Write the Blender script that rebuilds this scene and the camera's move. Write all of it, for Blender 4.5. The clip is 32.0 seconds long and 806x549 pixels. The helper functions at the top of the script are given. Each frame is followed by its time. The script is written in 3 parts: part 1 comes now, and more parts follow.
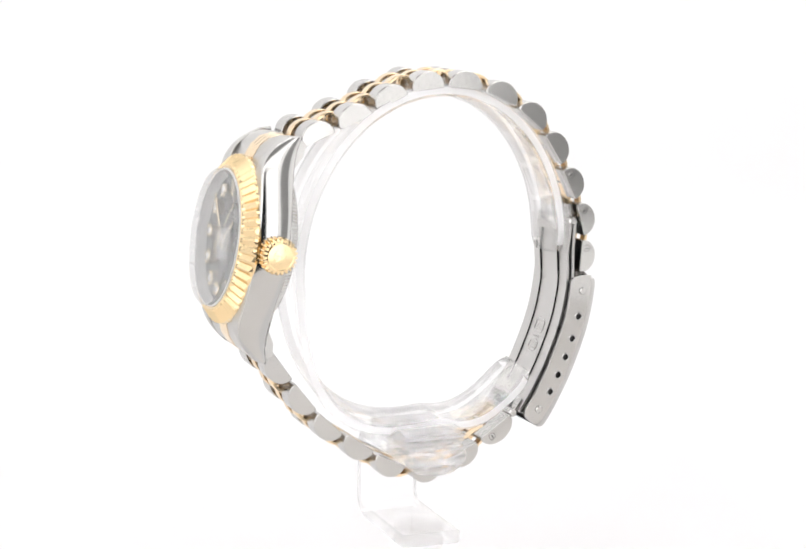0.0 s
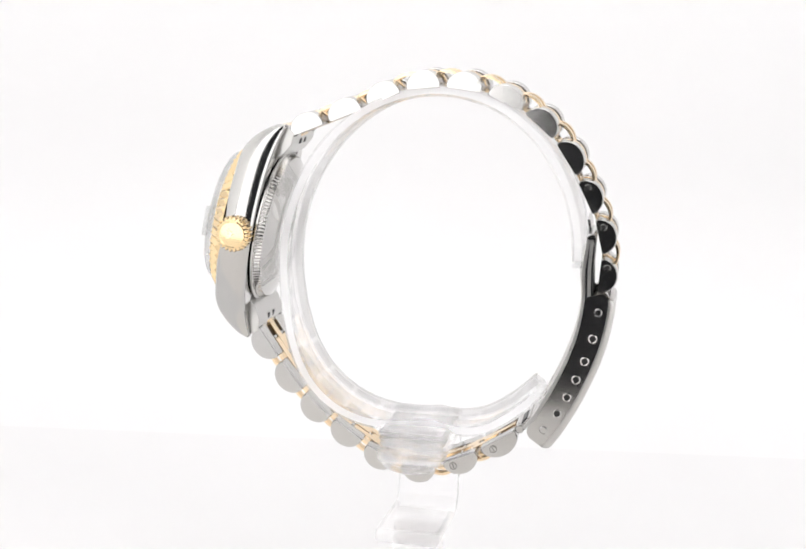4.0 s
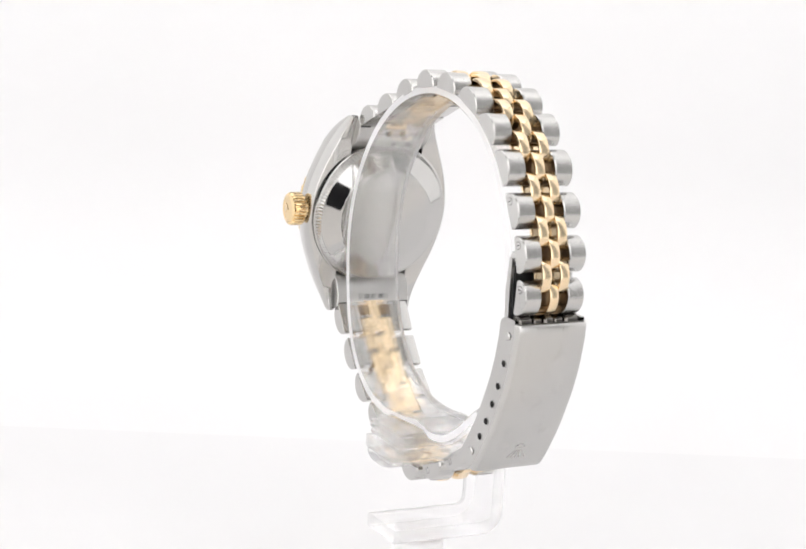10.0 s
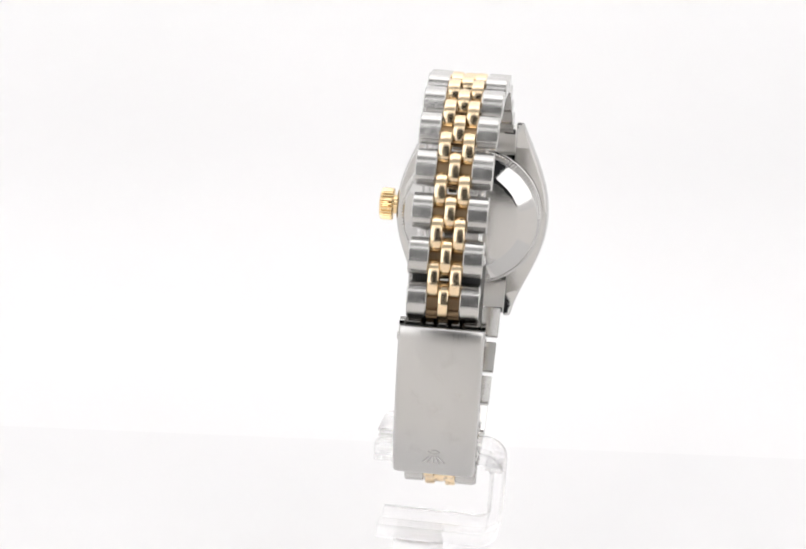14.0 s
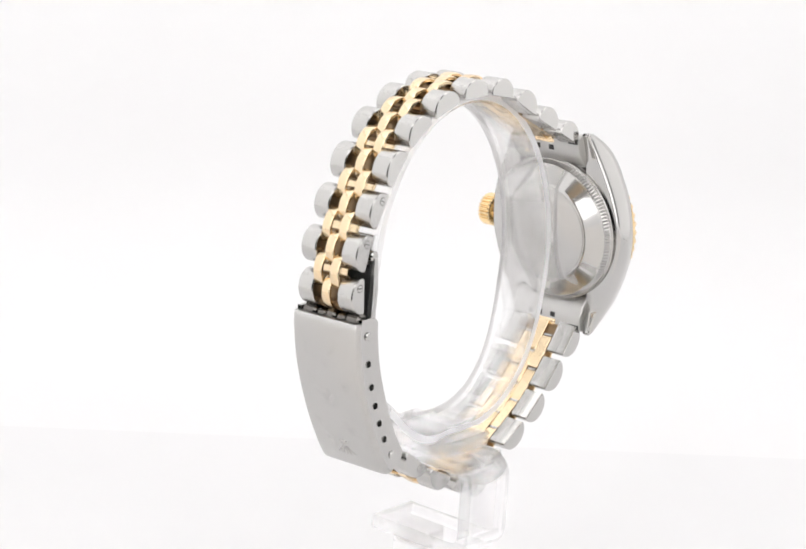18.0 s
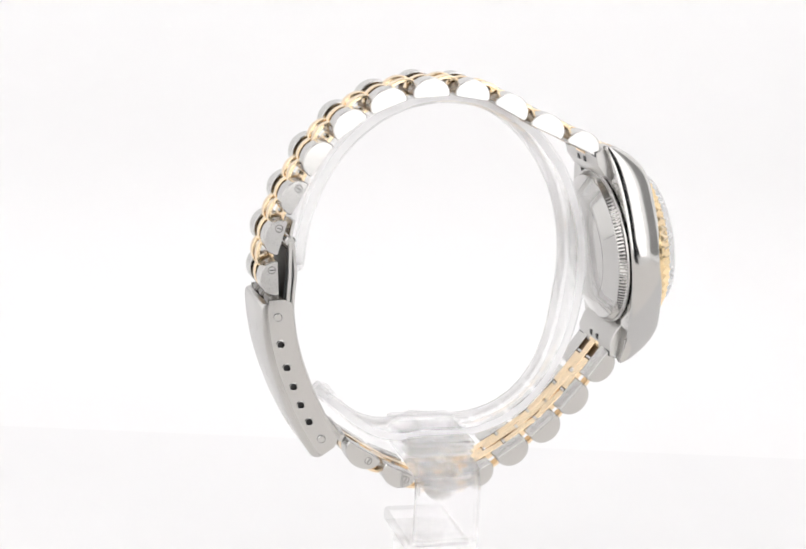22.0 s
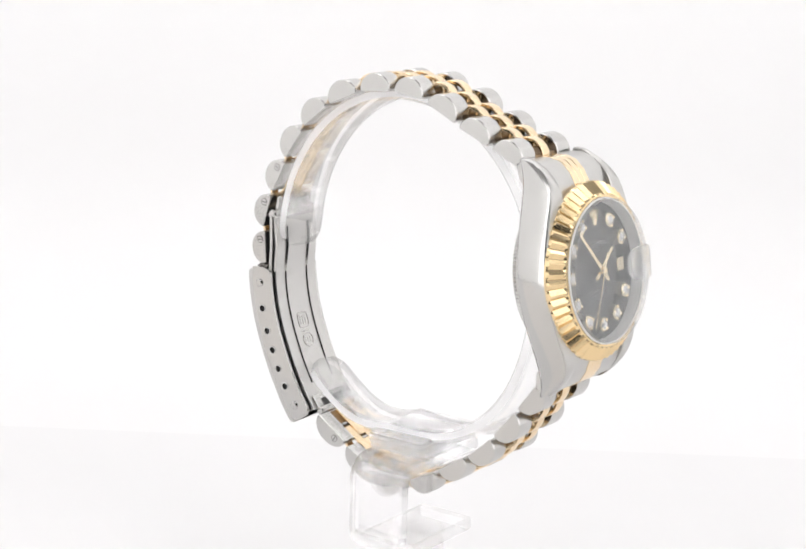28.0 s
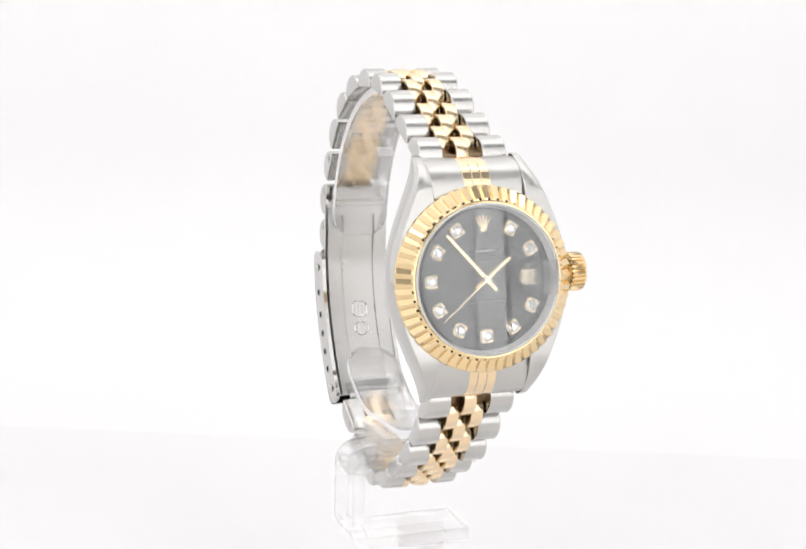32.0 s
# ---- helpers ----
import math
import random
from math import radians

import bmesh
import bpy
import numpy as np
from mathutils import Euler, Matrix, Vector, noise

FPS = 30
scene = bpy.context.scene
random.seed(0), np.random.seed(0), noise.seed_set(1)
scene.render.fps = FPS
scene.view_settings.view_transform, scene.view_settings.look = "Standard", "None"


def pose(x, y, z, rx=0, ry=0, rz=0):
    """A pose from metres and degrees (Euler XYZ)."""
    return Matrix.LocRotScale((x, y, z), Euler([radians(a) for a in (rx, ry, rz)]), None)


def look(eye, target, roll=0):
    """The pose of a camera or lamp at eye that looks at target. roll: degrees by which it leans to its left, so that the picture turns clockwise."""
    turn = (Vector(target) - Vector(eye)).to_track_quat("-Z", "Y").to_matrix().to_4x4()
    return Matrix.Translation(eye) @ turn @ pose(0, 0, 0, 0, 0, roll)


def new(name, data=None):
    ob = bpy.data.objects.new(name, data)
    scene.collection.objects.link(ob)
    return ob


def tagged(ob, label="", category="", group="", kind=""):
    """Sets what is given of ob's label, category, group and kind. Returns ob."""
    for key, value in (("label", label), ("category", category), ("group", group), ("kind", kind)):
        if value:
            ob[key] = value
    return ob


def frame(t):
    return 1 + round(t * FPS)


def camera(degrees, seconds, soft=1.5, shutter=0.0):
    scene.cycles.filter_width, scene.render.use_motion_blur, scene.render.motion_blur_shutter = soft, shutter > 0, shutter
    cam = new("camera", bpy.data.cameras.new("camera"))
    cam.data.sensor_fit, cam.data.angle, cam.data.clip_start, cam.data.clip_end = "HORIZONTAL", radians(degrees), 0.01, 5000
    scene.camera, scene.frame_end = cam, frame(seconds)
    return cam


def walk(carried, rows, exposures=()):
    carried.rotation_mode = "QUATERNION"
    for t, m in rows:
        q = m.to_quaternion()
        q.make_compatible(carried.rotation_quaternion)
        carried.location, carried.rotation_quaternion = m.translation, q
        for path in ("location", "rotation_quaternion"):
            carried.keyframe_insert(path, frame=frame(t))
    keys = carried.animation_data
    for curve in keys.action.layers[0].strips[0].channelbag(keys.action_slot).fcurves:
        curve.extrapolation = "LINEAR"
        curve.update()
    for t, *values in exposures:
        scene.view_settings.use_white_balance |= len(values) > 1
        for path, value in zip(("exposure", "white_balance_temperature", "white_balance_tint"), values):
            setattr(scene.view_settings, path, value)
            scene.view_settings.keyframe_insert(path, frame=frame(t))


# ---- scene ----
# ---------------------------------------------------------------- camera
# A fixed camera looks slightly down on a wrist watch that turns on a small turntable.
cam = camera(27.3, 32.0, soft=1.8)
EYE = (-0.00419, -0.25, 0.115)
CAM_POSE = Matrix.Translation(EYE) @ pose(0, 0, 0, 90 - 11.58, 0, 0) @ pose(0, 0, 0, 0, 0, 2.38)
walk(cam, [(0.0, CAM_POSE), (32.0, CAM_POSE)], [(0.0, 1.05), (1.0, 1.02), (2.0, 0.97), (32.0, 0.95)])

# ---------------------------------------------------------------- light
world = bpy.data.worlds.new("world")
scene.world = world
world.use_nodes = True
world.node_tree.nodes["Background"].inputs[0].default_value = (0.012, 0.012, 0.013, 1)
world.node_tree.nodes["Background"].inputs[1].default_value = 1.0


def area(name, at, target, sx, sy, power, color=(1, 1, 1)):
    la = bpy.data.lights.new(name, "AREA")
    la.shape, la.size, la.size_y, la.energy, la.color = "RECTANGLE", sx, sy, power, color
    ob = new(name, la)
    ob.matrix_world = look(at, target)
    return ob


area("tent_lamp", (0.0, 0.04, 0.47), (0.0, 0.22, 0.39), 0.46, 0.2, 0.34)

# ---------------------------------------------------------------- materials
def material(name):
    m = bpy.data.materials.new(name)
    m.use_nodes = True
    return m, m.node_tree, m.node_tree.nodes["Principled BSDF"]


def link(tree, a, ao, b, bi):
    tree.links.new(a.outputs[ao], b.inputs[bi])


def metal(name, color, rough, scale, stretch=(1, 1, 1), bump=0.0, var=0.06):
    """Metal with fine scratches and a faint larger wear pattern."""
    m, t, b = material(name)
    n = t.nodes
    co = n.new("ShaderNodeTexCoord")
    mp = n.new("ShaderNodeMapping")
    mp.inputs["Scale"].default_value = stretch
    fine = n.new("ShaderNodeTexNoise")
    fine.inputs["Scale"].default_value, fine.inputs["Detail"].default_value = scale, 4
    wear = n.new("ShaderNodeTexNoise")
    wear.inputs["Scale"].default_value, wear.inputs["Detail"].default_value = 260, 3
    link(t, co, "Object", mp, "Vector")
    link(t, mp, "Vector", fine, "Vector")
    link(t, co, "Object", wear, "Vector")
    mix = n.new("ShaderNodeMath")
    mix.operation = "ADD"
    link(t, fine, "Fac", mix, 0)
    link(t, wear, "Fac", mix, 1)
    mr = n.new("ShaderNodeMapRange")
    mr.inputs["From Min"].default_value, mr.inputs["From Max"].default_value = 0.6, 1.4
    mr.inputs["To Min"].default_value, mr.inputs["To Max"].default_value = rough * 0.88, rough * 1.14
    link(t, mix, 0, mr, "Value")
    link(t, mr, "Result", b, "Roughness")
    hue = n.new("ShaderNodeMix")
    hue.data_type = "RGBA"
    hue.inputs[6].default_value = (*[c * (1 - var) for c in color], 1)
    hue.inputs[7].default_value = (*[min(1, c * (1 + var)) for c in color], 1)
    link(t, wear, "Fac", hue, 0)
    t.links.new(hue.outputs[2], b.inputs["Base Color"])
    b.inputs["Metallic"].default_value = 1.0
    if bump:
        bp = n.new("ShaderNodeBump")
        bp.inputs["Strength"].default_value, bp.inputs["Distance"].default_value = bump, 0.00002
        link(t, fine, "Fac", bp, "Height")
        link(t, bp, "Normal", b, "Normal")
    return m


STEEL = (0.56, 0.55, 0.536)
GOLD = (0.87, 0.69, 0.465)
steel_polished = metal("polished_steel", STEEL, 0.07, 9000)
steel_brushed = metal("brushed_steel", STEEL, 0.22, 9000, (0.06, 3, 3), 0.3, 0.03)
steel_brushed_long = metal("brushed_steel_long", STEEL, 0.29, 9000, (3, 3, 0.06), 0.0, 0.015)
steel_mirror = metal("mirror_steel", STEEL, 0.085, 12000, (3, 3, 0.05), 0.12, 0.03)
steel_side = metal("satin_steel", STEEL, 0.17, 14000, (1, 1, 1), 0.05, 0.03)
steel_case = metal("case_steel", STEEL, 0.12, 14000, (1, 1, 1), 0.0, 0.03)
steel_lug = metal("brushed_lug_steel", STEEL, 0.32, 9000, (3, 3, 0.06), 0.0, 0.02)
steel_flange = metal("clasp_side_steel", STEEL, 0.1, 14000, (1, 1, 1), 0.0, 0.02)
# brown of the link pins, also painted in as shade between links
pin_gap_brown = metal("pin_and_gap_shade_brown", (0.25, 0.17, 0.10), 0.3, 6000)
gold_polished = metal("polished_gold", GOLD, 0.10, 8000)
gold_bezel = metal("bezel_gold", (0.83, 0.64, 0.38), 0.13, 8000, (1, 1, 1), 0.0, 0.03)

gold_link_metal = metal("bracelet_gold", GOLD, 0.19, 8000)
gold_crown = metal("crown_gold", (0.86, 0.66, 0.39), 0.14, 8000)
gold_pale = metal("pale_gold", (0.92, 0.78, 0.53), 0.2, 8000)


def plain(name, color, rough, scale=800, var=0.04):
    m, t, b = material(name)
    n = t.nodes
    co = n.new("ShaderNodeTexCoord")
    no = n.new("ShaderNodeTexNoise")
    no.inputs["Scale"].default_value, no.inputs["Detail"].default_value = scale, 5
    link(t, co, "Object", no, "Vector")
    hue = n.new("ShaderNodeMix")
    hue.data_type = "RGBA"
    hue.inputs[6].default_value = (*[c * (1 - var) for c in color], 1)
    hue.inputs[7].default_value = (*[min(1, c * (1 + var)) for c in color], 1)
    link(t, no, "Fac", hue, 0)
    t.links.new(hue.outputs[2], b.inputs["Base Color"])
    b.inputs["Roughness"].default_value = rough
    return m


def clear(name, ior, rough, color=(1, 1, 1), through_w=1.0, straight=0.0):
    m, t, b = material(name)
    b.inputs["Base Color"].default_value = (*color, 1)
    b.inputs["Transmission Weight"].default_value = through_w
    b.inputs["IOR"].default_value = ior
    co = t.nodes.new("ShaderNodeTexCoord")
    no = t.nodes.new("ShaderNodeTexNoise")
    no.inputs["Scale"].default_value = 900
    link(t, co, "Object", no, "Vector")
    mr = t.nodes.new("ShaderNodeMapRange")
    mr.inputs["To Min"].default_value, mr.inputs["To Max"].default_value = rough * 0.5, rough * 1.5
    link(t, no, "Fac", mr, "Value")
    link(t, mr, "Result", b, "Roughness")
    if straight:
        out = t.nodes["Material Output"]
        tr = t.nodes.new("ShaderNodeBsdfTransparent")
        mix = t.nodes.new("ShaderNodeMixShader")
        mix.inputs[0].default_value = straight
        link(t, b, "BSDF", mix, 1)
        link(t, tr, "BSDF", mix, 2)
        link(t, mix, "Shader", out, "Surface")
    return m


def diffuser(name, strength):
    """Backlit white fabric of the light tent; emission stands in for lamps outside it."""
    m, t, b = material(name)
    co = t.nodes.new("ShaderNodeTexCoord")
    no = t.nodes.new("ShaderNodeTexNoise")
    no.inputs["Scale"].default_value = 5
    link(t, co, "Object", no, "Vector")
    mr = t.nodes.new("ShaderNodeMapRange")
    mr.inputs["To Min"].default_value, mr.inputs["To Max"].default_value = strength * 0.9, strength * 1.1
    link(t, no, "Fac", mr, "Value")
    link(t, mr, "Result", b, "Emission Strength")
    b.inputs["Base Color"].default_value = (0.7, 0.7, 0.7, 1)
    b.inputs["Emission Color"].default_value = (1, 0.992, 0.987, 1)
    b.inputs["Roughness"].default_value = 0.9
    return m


acrylic = clear("clear_acrylic", 1.45, 0.005, (0.995, 0.992, 1.0), 1.0, 0.64)
acrylic_cut = clear("frosted_acrylic_edge", 1.2, 0.4, (0.97, 0.965, 0.975), 0.3, 0.1)
acrylic_foot = clear("clear_acrylic_strip", 1.42, 0.005, (0.995, 0.992, 1.0), 1.0, 0.48)


def pane(name, face_on):
    """A thin clear pane: straight view through, gloss that grows towards grazing."""
    m, t, b = material(name)
    lw = t.nodes.new("ShaderNodeLayerWeight")
    lw.inputs["Blend"].default_value = 0.5
    pw = t.nodes.new("ShaderNodeMath")
    pw.operation, pw.inputs[1].default_value = "POWER", 5
    link(t, lw, "Facing", pw, 0)
    fr = t.nodes.new("ShaderNodeMath")
    fr.operation, fr.inputs[1].default_value, fr.inputs[2].default_value = "MULTIPLY_ADD", 1 - face_on, face_on
    link(t, pw, 0, fr, 0)
    tr = t.nodes.new("ShaderNodeBsdfTransparent")
    gl = t.nodes.new("ShaderNodeBsdfGlossy")
    gl.inputs["Roughness"].default_value = 0.01
    mix = t.nodes.new("ShaderNodeMixShader")
    link(t, fr, 0, mix, 0)
    link(t, tr, "BSDF", mix, 1)
    link(t, gl, "BSDF", mix, 2)
    link(t, mix, "Shader", t.nodes["Material Output"], "Surface")
    t.nodes.remove(b)
    return m


sapphire = pane("sapphire_crystal", 0.1)
lens_glass = clear("lens_glass", 1.5, 0.005, (1, 1, 1), 1.0, 0.6)
crystal_edge = clear("ground_crystal_edge", 1.3, 0.3, (0.55, 0.56, 0.57), 0.3, 0.6)
brilliant = plain("brilliant_facets", (0.78, 0.78, 0.79), 0.06, 3000, 0.05)
brilliant.node_tree.nodes["Principled BSDF"].inputs["IOR"].default_value = 2.4
brilliant.node_tree.nodes["Principled BSDF"].inputs["Metallic"].default_value = 0.9
dial_black = plain("grey_black_dial_lacquer", (0.006, 0.008, 0.013), 0.13, 3000, 0.15)
print_grey = plain("printed_grey", (0.10, 0.10, 0.10), 0.5)
ring_grey = plain("pale_satin_ring", (0.7, 0.7, 0.7), 0.35, 3000, 0.03)
date_disc = plain("cream_date_disc", (0.72, 0.64, 0.48), 0.5)
black_polished = metal("dark_polished_steel", (0.16, 0.15, 0.14), 0.12, 8000)
# black that stands for shade in slots, gaps and recesses
recess_shade = plain("recess_shade_black", (0.03, 0.03, 0.03), 0.4)
paper_white = plain("white_paper", (0.806, 0.799, 0.802), 0.8, 30, 0.008)
paper_floor = plain("white_floor_paper", (0.78, 0.773, 0.777), 0.8, 30, 0.008)
warm_reflector = plain("pale_warm_reflector", (0.86, 0.835, 0.81), 0.6, 40, 0.03)
# grey of the unseen panels added to darken reflections
unseen_grey = plain("unseen_grey", (0.34, 0.34, 0.34), 0.9, 60, 0.1)
plastic_grey = plain("grey_turntable_plastic", (0.93, 0.92, 0.92), 0.45, 400, 0.03)
# unseen tent panels; each glow is set by what steel and dial reflect
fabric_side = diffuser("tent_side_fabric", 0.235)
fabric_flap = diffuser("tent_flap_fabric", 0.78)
front_fill_glow = diffuser("added_front_fill_glow", 0.6)
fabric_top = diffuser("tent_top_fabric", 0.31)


# ---------------------------------------------------------------- mesh helpers (millimetres)
MM = 0.001


TWIST = [None]


def part(name, bm, mat, parent, label="", angle=32, at=None):
    """Links a bmesh, built in millimetres, as one mesh object under a thing or a part."""
    bmesh.ops.recalc_face_normals(bm, faces=bm.faces[:])
    for v in bm.verts:
        v.co = (TWIST[0] @ v.co if TWIST[0] else v.co) * MM
    me = bpy.data.meshes.new(name)
    bm.to_mesh(me)
    bm.free()
    me.materials.append(mat)
    me.polygons.foreach_set("use_smooth", [True] * len(me.polygons))
    me.set_sharp_from_angle(angle=radians(angle))
    ob = new(name, me)
    ob.parent = parent
    if at is not None:
        ob.matrix_basis = at
    if label:
        tagged(ob, label)
    return ob


def mm_pose(m):
    """A pose whose translation is given in millimetres."""
    k = m.copy()
    k.translation = m.translation * MM
    return k


def loft(bm, rings, closed=True, caps=True, m=None):
    """Skins rings of points (all of one length)."""
    vs = [[bm.verts.new((m @ Vector(p)) if m else p) for p in ring] for ring in rings]
    n = len(rings[0])
    for a, b in zip(vs, vs[1:]):
        for i in range(n if closed else n - 1):
            j = (i + 1) % n
            bm.faces.new((a[i], a[j], b[j], b[i]))
    if caps:
        bm.faces.new(vs[0][::-1])
        bm.faces.new(vs[-1])
    return vs


def box(bm, lo, hi, bev=0.1, m=None):
    """A box with bevelled edges: four rings along z."""
    (x0, y0, z0), (x1, y1, z1) = lo, hi
    b = min(bev, (x1 - x0) * 0.45, (y1 - y0) * 0.45, (z1 - z0) * 0.45)

    def ring(z, i):
        c = b + i
        return [(x0 + c, y0 + i, z), (x1 - c, y0 + i, z), (x1 - i, y0 + c, z), (x1 - i, y1 - c, z),
                (x1 - c, y1 - i, z), (x0 + c, y1 - i, z), (x0 + i, y1 - c, z), (x0 + i, y0 + c, z)]
    loft(bm, [ring(z0, b), ring(z0 + b, 0), ring(z1 - b, 0), ring(z1, b)], m=m)


def lathe(bm, profile, seg=64, m=None, closed_profile=False):
    """Turns (r, z) points round z."""
    rings = [[(r * math.cos(2 * math.pi * i / seg), r * math.sin(2 * math.pi * i / seg), z) for i in range(seg)]
             for r, z in profile]
    if closed_profile:
        rings.append(rings[0])
    vs = loft(bm, rings, caps=not closed_profile, m=m)
    bmesh.ops.remove_doubles(bm, verts=[v for r in vs for v in r], dist=1e-5)


def prism_y(bm, prof, y0, y1, bev=0.12, m=None):
    """Extrudes an (x, z) outline along y; the end faces have a small bevel."""
    cx = sum(p[0] for p in prof) / len(prof)
    cz = sum(p[1] for p in prof) / len(prof)

    def inset(y, d):
        out = []
        for x, z in prof:
            L = math.hypot(x - cx, z - cz)
            k = max(0.0, 1 - d / L) if L else 1
            out.append((cx + (x - cx) * k, y, cz + (z - cz) * k))
        return out
    loft(bm, [inset(y0, bev), inset(y0 + bev, 0), inset(y1 - bev, 0), inset(y1, bev)], m=m)


def rod(bm, a, b, r, seg=12):
    a, b = Vector(a), Vector(b)
    m = Matrix.Translation(a) @ (b - a).to_track_quat("Z", "Y").to_matrix().to_4x4()
    h = (b - a).length
    c = min(r * 0.25, h * 0.3)
    lathe(bm, [(r - c, 0), (r, c), (r, h - c), (r - c, h)], seg, m)


# ---------------------------------------------------------------- the light tent
def sheet(name, pts, x0, x1, mat, thick=0.004):
    """A sheet that follows (y, z) points in metres, from x0 to x1, with thickness below."""
    bm = bmesh.new()
    n = len(pts)
    dirs = []
    for i in range(n):
        a, b = Vector(pts[max(0, i - 1)]), Vector(pts[min(n - 1, i + 1)])
        d = (b - a).normalized()
        dirs.append(Vector((d.y, -d.x)))
    ring = [Vector(p) for p in pts] + [Vector(p) + d * thick for p, d in zip(pts[::-1], dirs[::-1])]
    loft(bm, [[(x / MM, p.x / MM, p.y / MM) for p in ring] for x in (x0, x1)])
    ob = part(name, bm, mat, None)
    return ob


# the backdrop rises from the floor's rear edge in a short bend and leans back
LEAN = radians(80)
arc = [(0.118 + 0.07 * math.sin(a), 0.07 - 0.07 * math.cos(a)) for a in (LEAN * (k / 30) ** 1.2 for k in range(31))]
rise = 0.5 - arc[-1][1]
FRONT = -0.205
tagged(sheet("floor", [(-0.04, 0.0), (0.118, 0.0)], -0.32, 0.32, paper_floor),
       "white seamless paper floor of the light tent", "floor", kind="structure")
# unseen aprons leave a dark gap for the links to reflect
for side, (xa, xb) in (("left", (-0.32, -0.066)), ("right", (0.095, 0.32))):
    tagged(sheet("floor_apron_" + side, [(-0.36, 0.0), (FRONT - 0.0001, 0.0)], xa, xb, paper_white),
           "white paper floor beside the tent's front opening", "floor", kind="structure")
# unseen warm board, added to tint what the lower case and clasp reflect
tagged(sheet("floor_warm_reflector", [(FRONT, 0.0), (-0.0401, 0.0)], -0.32, 0.32, warm_reflector),
       "unseen pale board added to warm the steel's reflections", "floor", kind="structure")
tagged(sheet("backdrop", arc + [(arc[-1][0] + rise / math.tan(LEAN), 0.5)], -0.32, 0.32, paper_white),
       "white seamless paper bending up behind the watch", "backdrop", kind="structure")


def panel(name, lo, hi, mat, label):
    bm = bmesh.new()
    box(bm, [c / MM for c in lo], [c / MM for c in hi], 1.0)
    return tagged(part(name, bm, mat, None), label, "tent wall", kind="structure")


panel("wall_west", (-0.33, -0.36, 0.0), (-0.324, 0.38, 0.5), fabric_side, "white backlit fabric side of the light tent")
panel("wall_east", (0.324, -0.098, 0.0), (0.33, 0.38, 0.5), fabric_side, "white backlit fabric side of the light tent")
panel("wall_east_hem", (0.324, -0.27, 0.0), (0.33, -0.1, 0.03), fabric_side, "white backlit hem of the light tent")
# unseen grey panel, added so that the dial reflects something dark
panel("wall_east_dark_panel", (0.324, -0.27, 0.032), (0.33, -0.1, 0.5), unseen_grey, "unseen grey panel added to darken the dial's reflection")
panel("wall_east_return", (0.324, -0.362, 0.0), (0.33, -0.272, 0.5), fabric_side, "unseen glowing front flap of the light tent, placed for reflections")
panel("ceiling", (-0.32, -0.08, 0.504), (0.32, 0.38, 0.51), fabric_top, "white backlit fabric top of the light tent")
# glowing fill strip, added out of view to brighten the floor in front
panel("ceiling_front_fill", (-0.32, -0.36, 0.504), (0.32, -0.262, 0.51), front_fill_glow, "unseen glowing strip added to brighten the front floor")
# grey ceiling panel out of view, added so link tops and lugs reflect darker
panel("ceiling_dark_panel", (-0.32, -0.26, 0.504), (0.32, -0.082, 0.51), unseen_grey, "unseen grey panel added to darken reflections in links and lugs")
# unseen glowing flaps, spaced by where the links reflect dark and light
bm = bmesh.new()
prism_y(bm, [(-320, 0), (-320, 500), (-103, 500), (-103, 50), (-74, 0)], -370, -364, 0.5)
tagged(part("wall_south_left", bm, fabric_flap, None), "unseen glowing front flap of the light tent, placed for reflections", "tent wall", kind="structure")
# the other flap's lower edge is slanted to fit the links' reflections
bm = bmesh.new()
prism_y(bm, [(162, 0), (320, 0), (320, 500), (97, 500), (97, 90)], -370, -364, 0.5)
tagged(part("wall_south_right", bm, fabric_flap, None), "unseen glowing front flap of the light tent, placed for reflections", "tent wall", kind="structure")
# unseen grey panel, added above the front opening
panel("wall_south_top", (-0.101, -0.37, 0.40), (0.095, -0.364, 0.5), unseen_grey, "unseen grey panel closing the top of the front opening")

# ---------------------------------------------------------------- turntable
turntable = tagged(new("turntable"), "small grey motorised turntable with a post, on white paper", "turntable")
bm = bmesh.new()
lathe(bm, [(17, 0), (18, 1), (18, 8), (17, 9)], 64)
part("disc", bm, plastic_grey, turntable, "grey plastic turntable disc")
bm = bmesh.new()
lathe(bm, [(4.0, 9.01), (4.0, 21.3), (3.7, 21.6)], 40)
part("post", bm, plastic_grey, turntable)

# ---------------------------------------------------------------- watch stand: clear acrylic
stand = tagged(new("watch_stand"), "clear acrylic C-shaped watch stand on a bent foot", "watch stand")
XA, XB = -4.2, 5.7


def strip_yz(bm, pts, thick, x0, x1, bev=0.35):
    """A bent strip that follows (y, z) points."""
    P = [Vector(p) for p in pts]
    ring_o, ring_i = [], []
    for i, p in enumerate(P):
        d = (P[min(i + 1, len(P) - 1)] - P[max(i - 1, 0)]).normalized()
        n = Vector((d.y, -d.x))
        ring_o.append(p + n * thick / 2)
        ring_i.append(p - n * thick / 2)
    rings = []
    for o, i in zip(ring_o, ring_i):
        e = (i - o).normalized() * bev
        rings.append([(x0 + bev, *o), (x1 - bev, *o), (x1, *(o + e)), (x1, *(i - e)),
                      (x1 - bev, *i), (x0 + bev, *i), (x0, *(i - e)), (x0, *(o + e))])
    loft(bm, rings)


def bend(cy, cz, r, a0, a1, n=7):
    return [(cy + r * math.cos(radians(a)), cz + r * math.sin(radians(a))) for a in np.linspace(a0, a1, n)]


bm = bmesh.new()
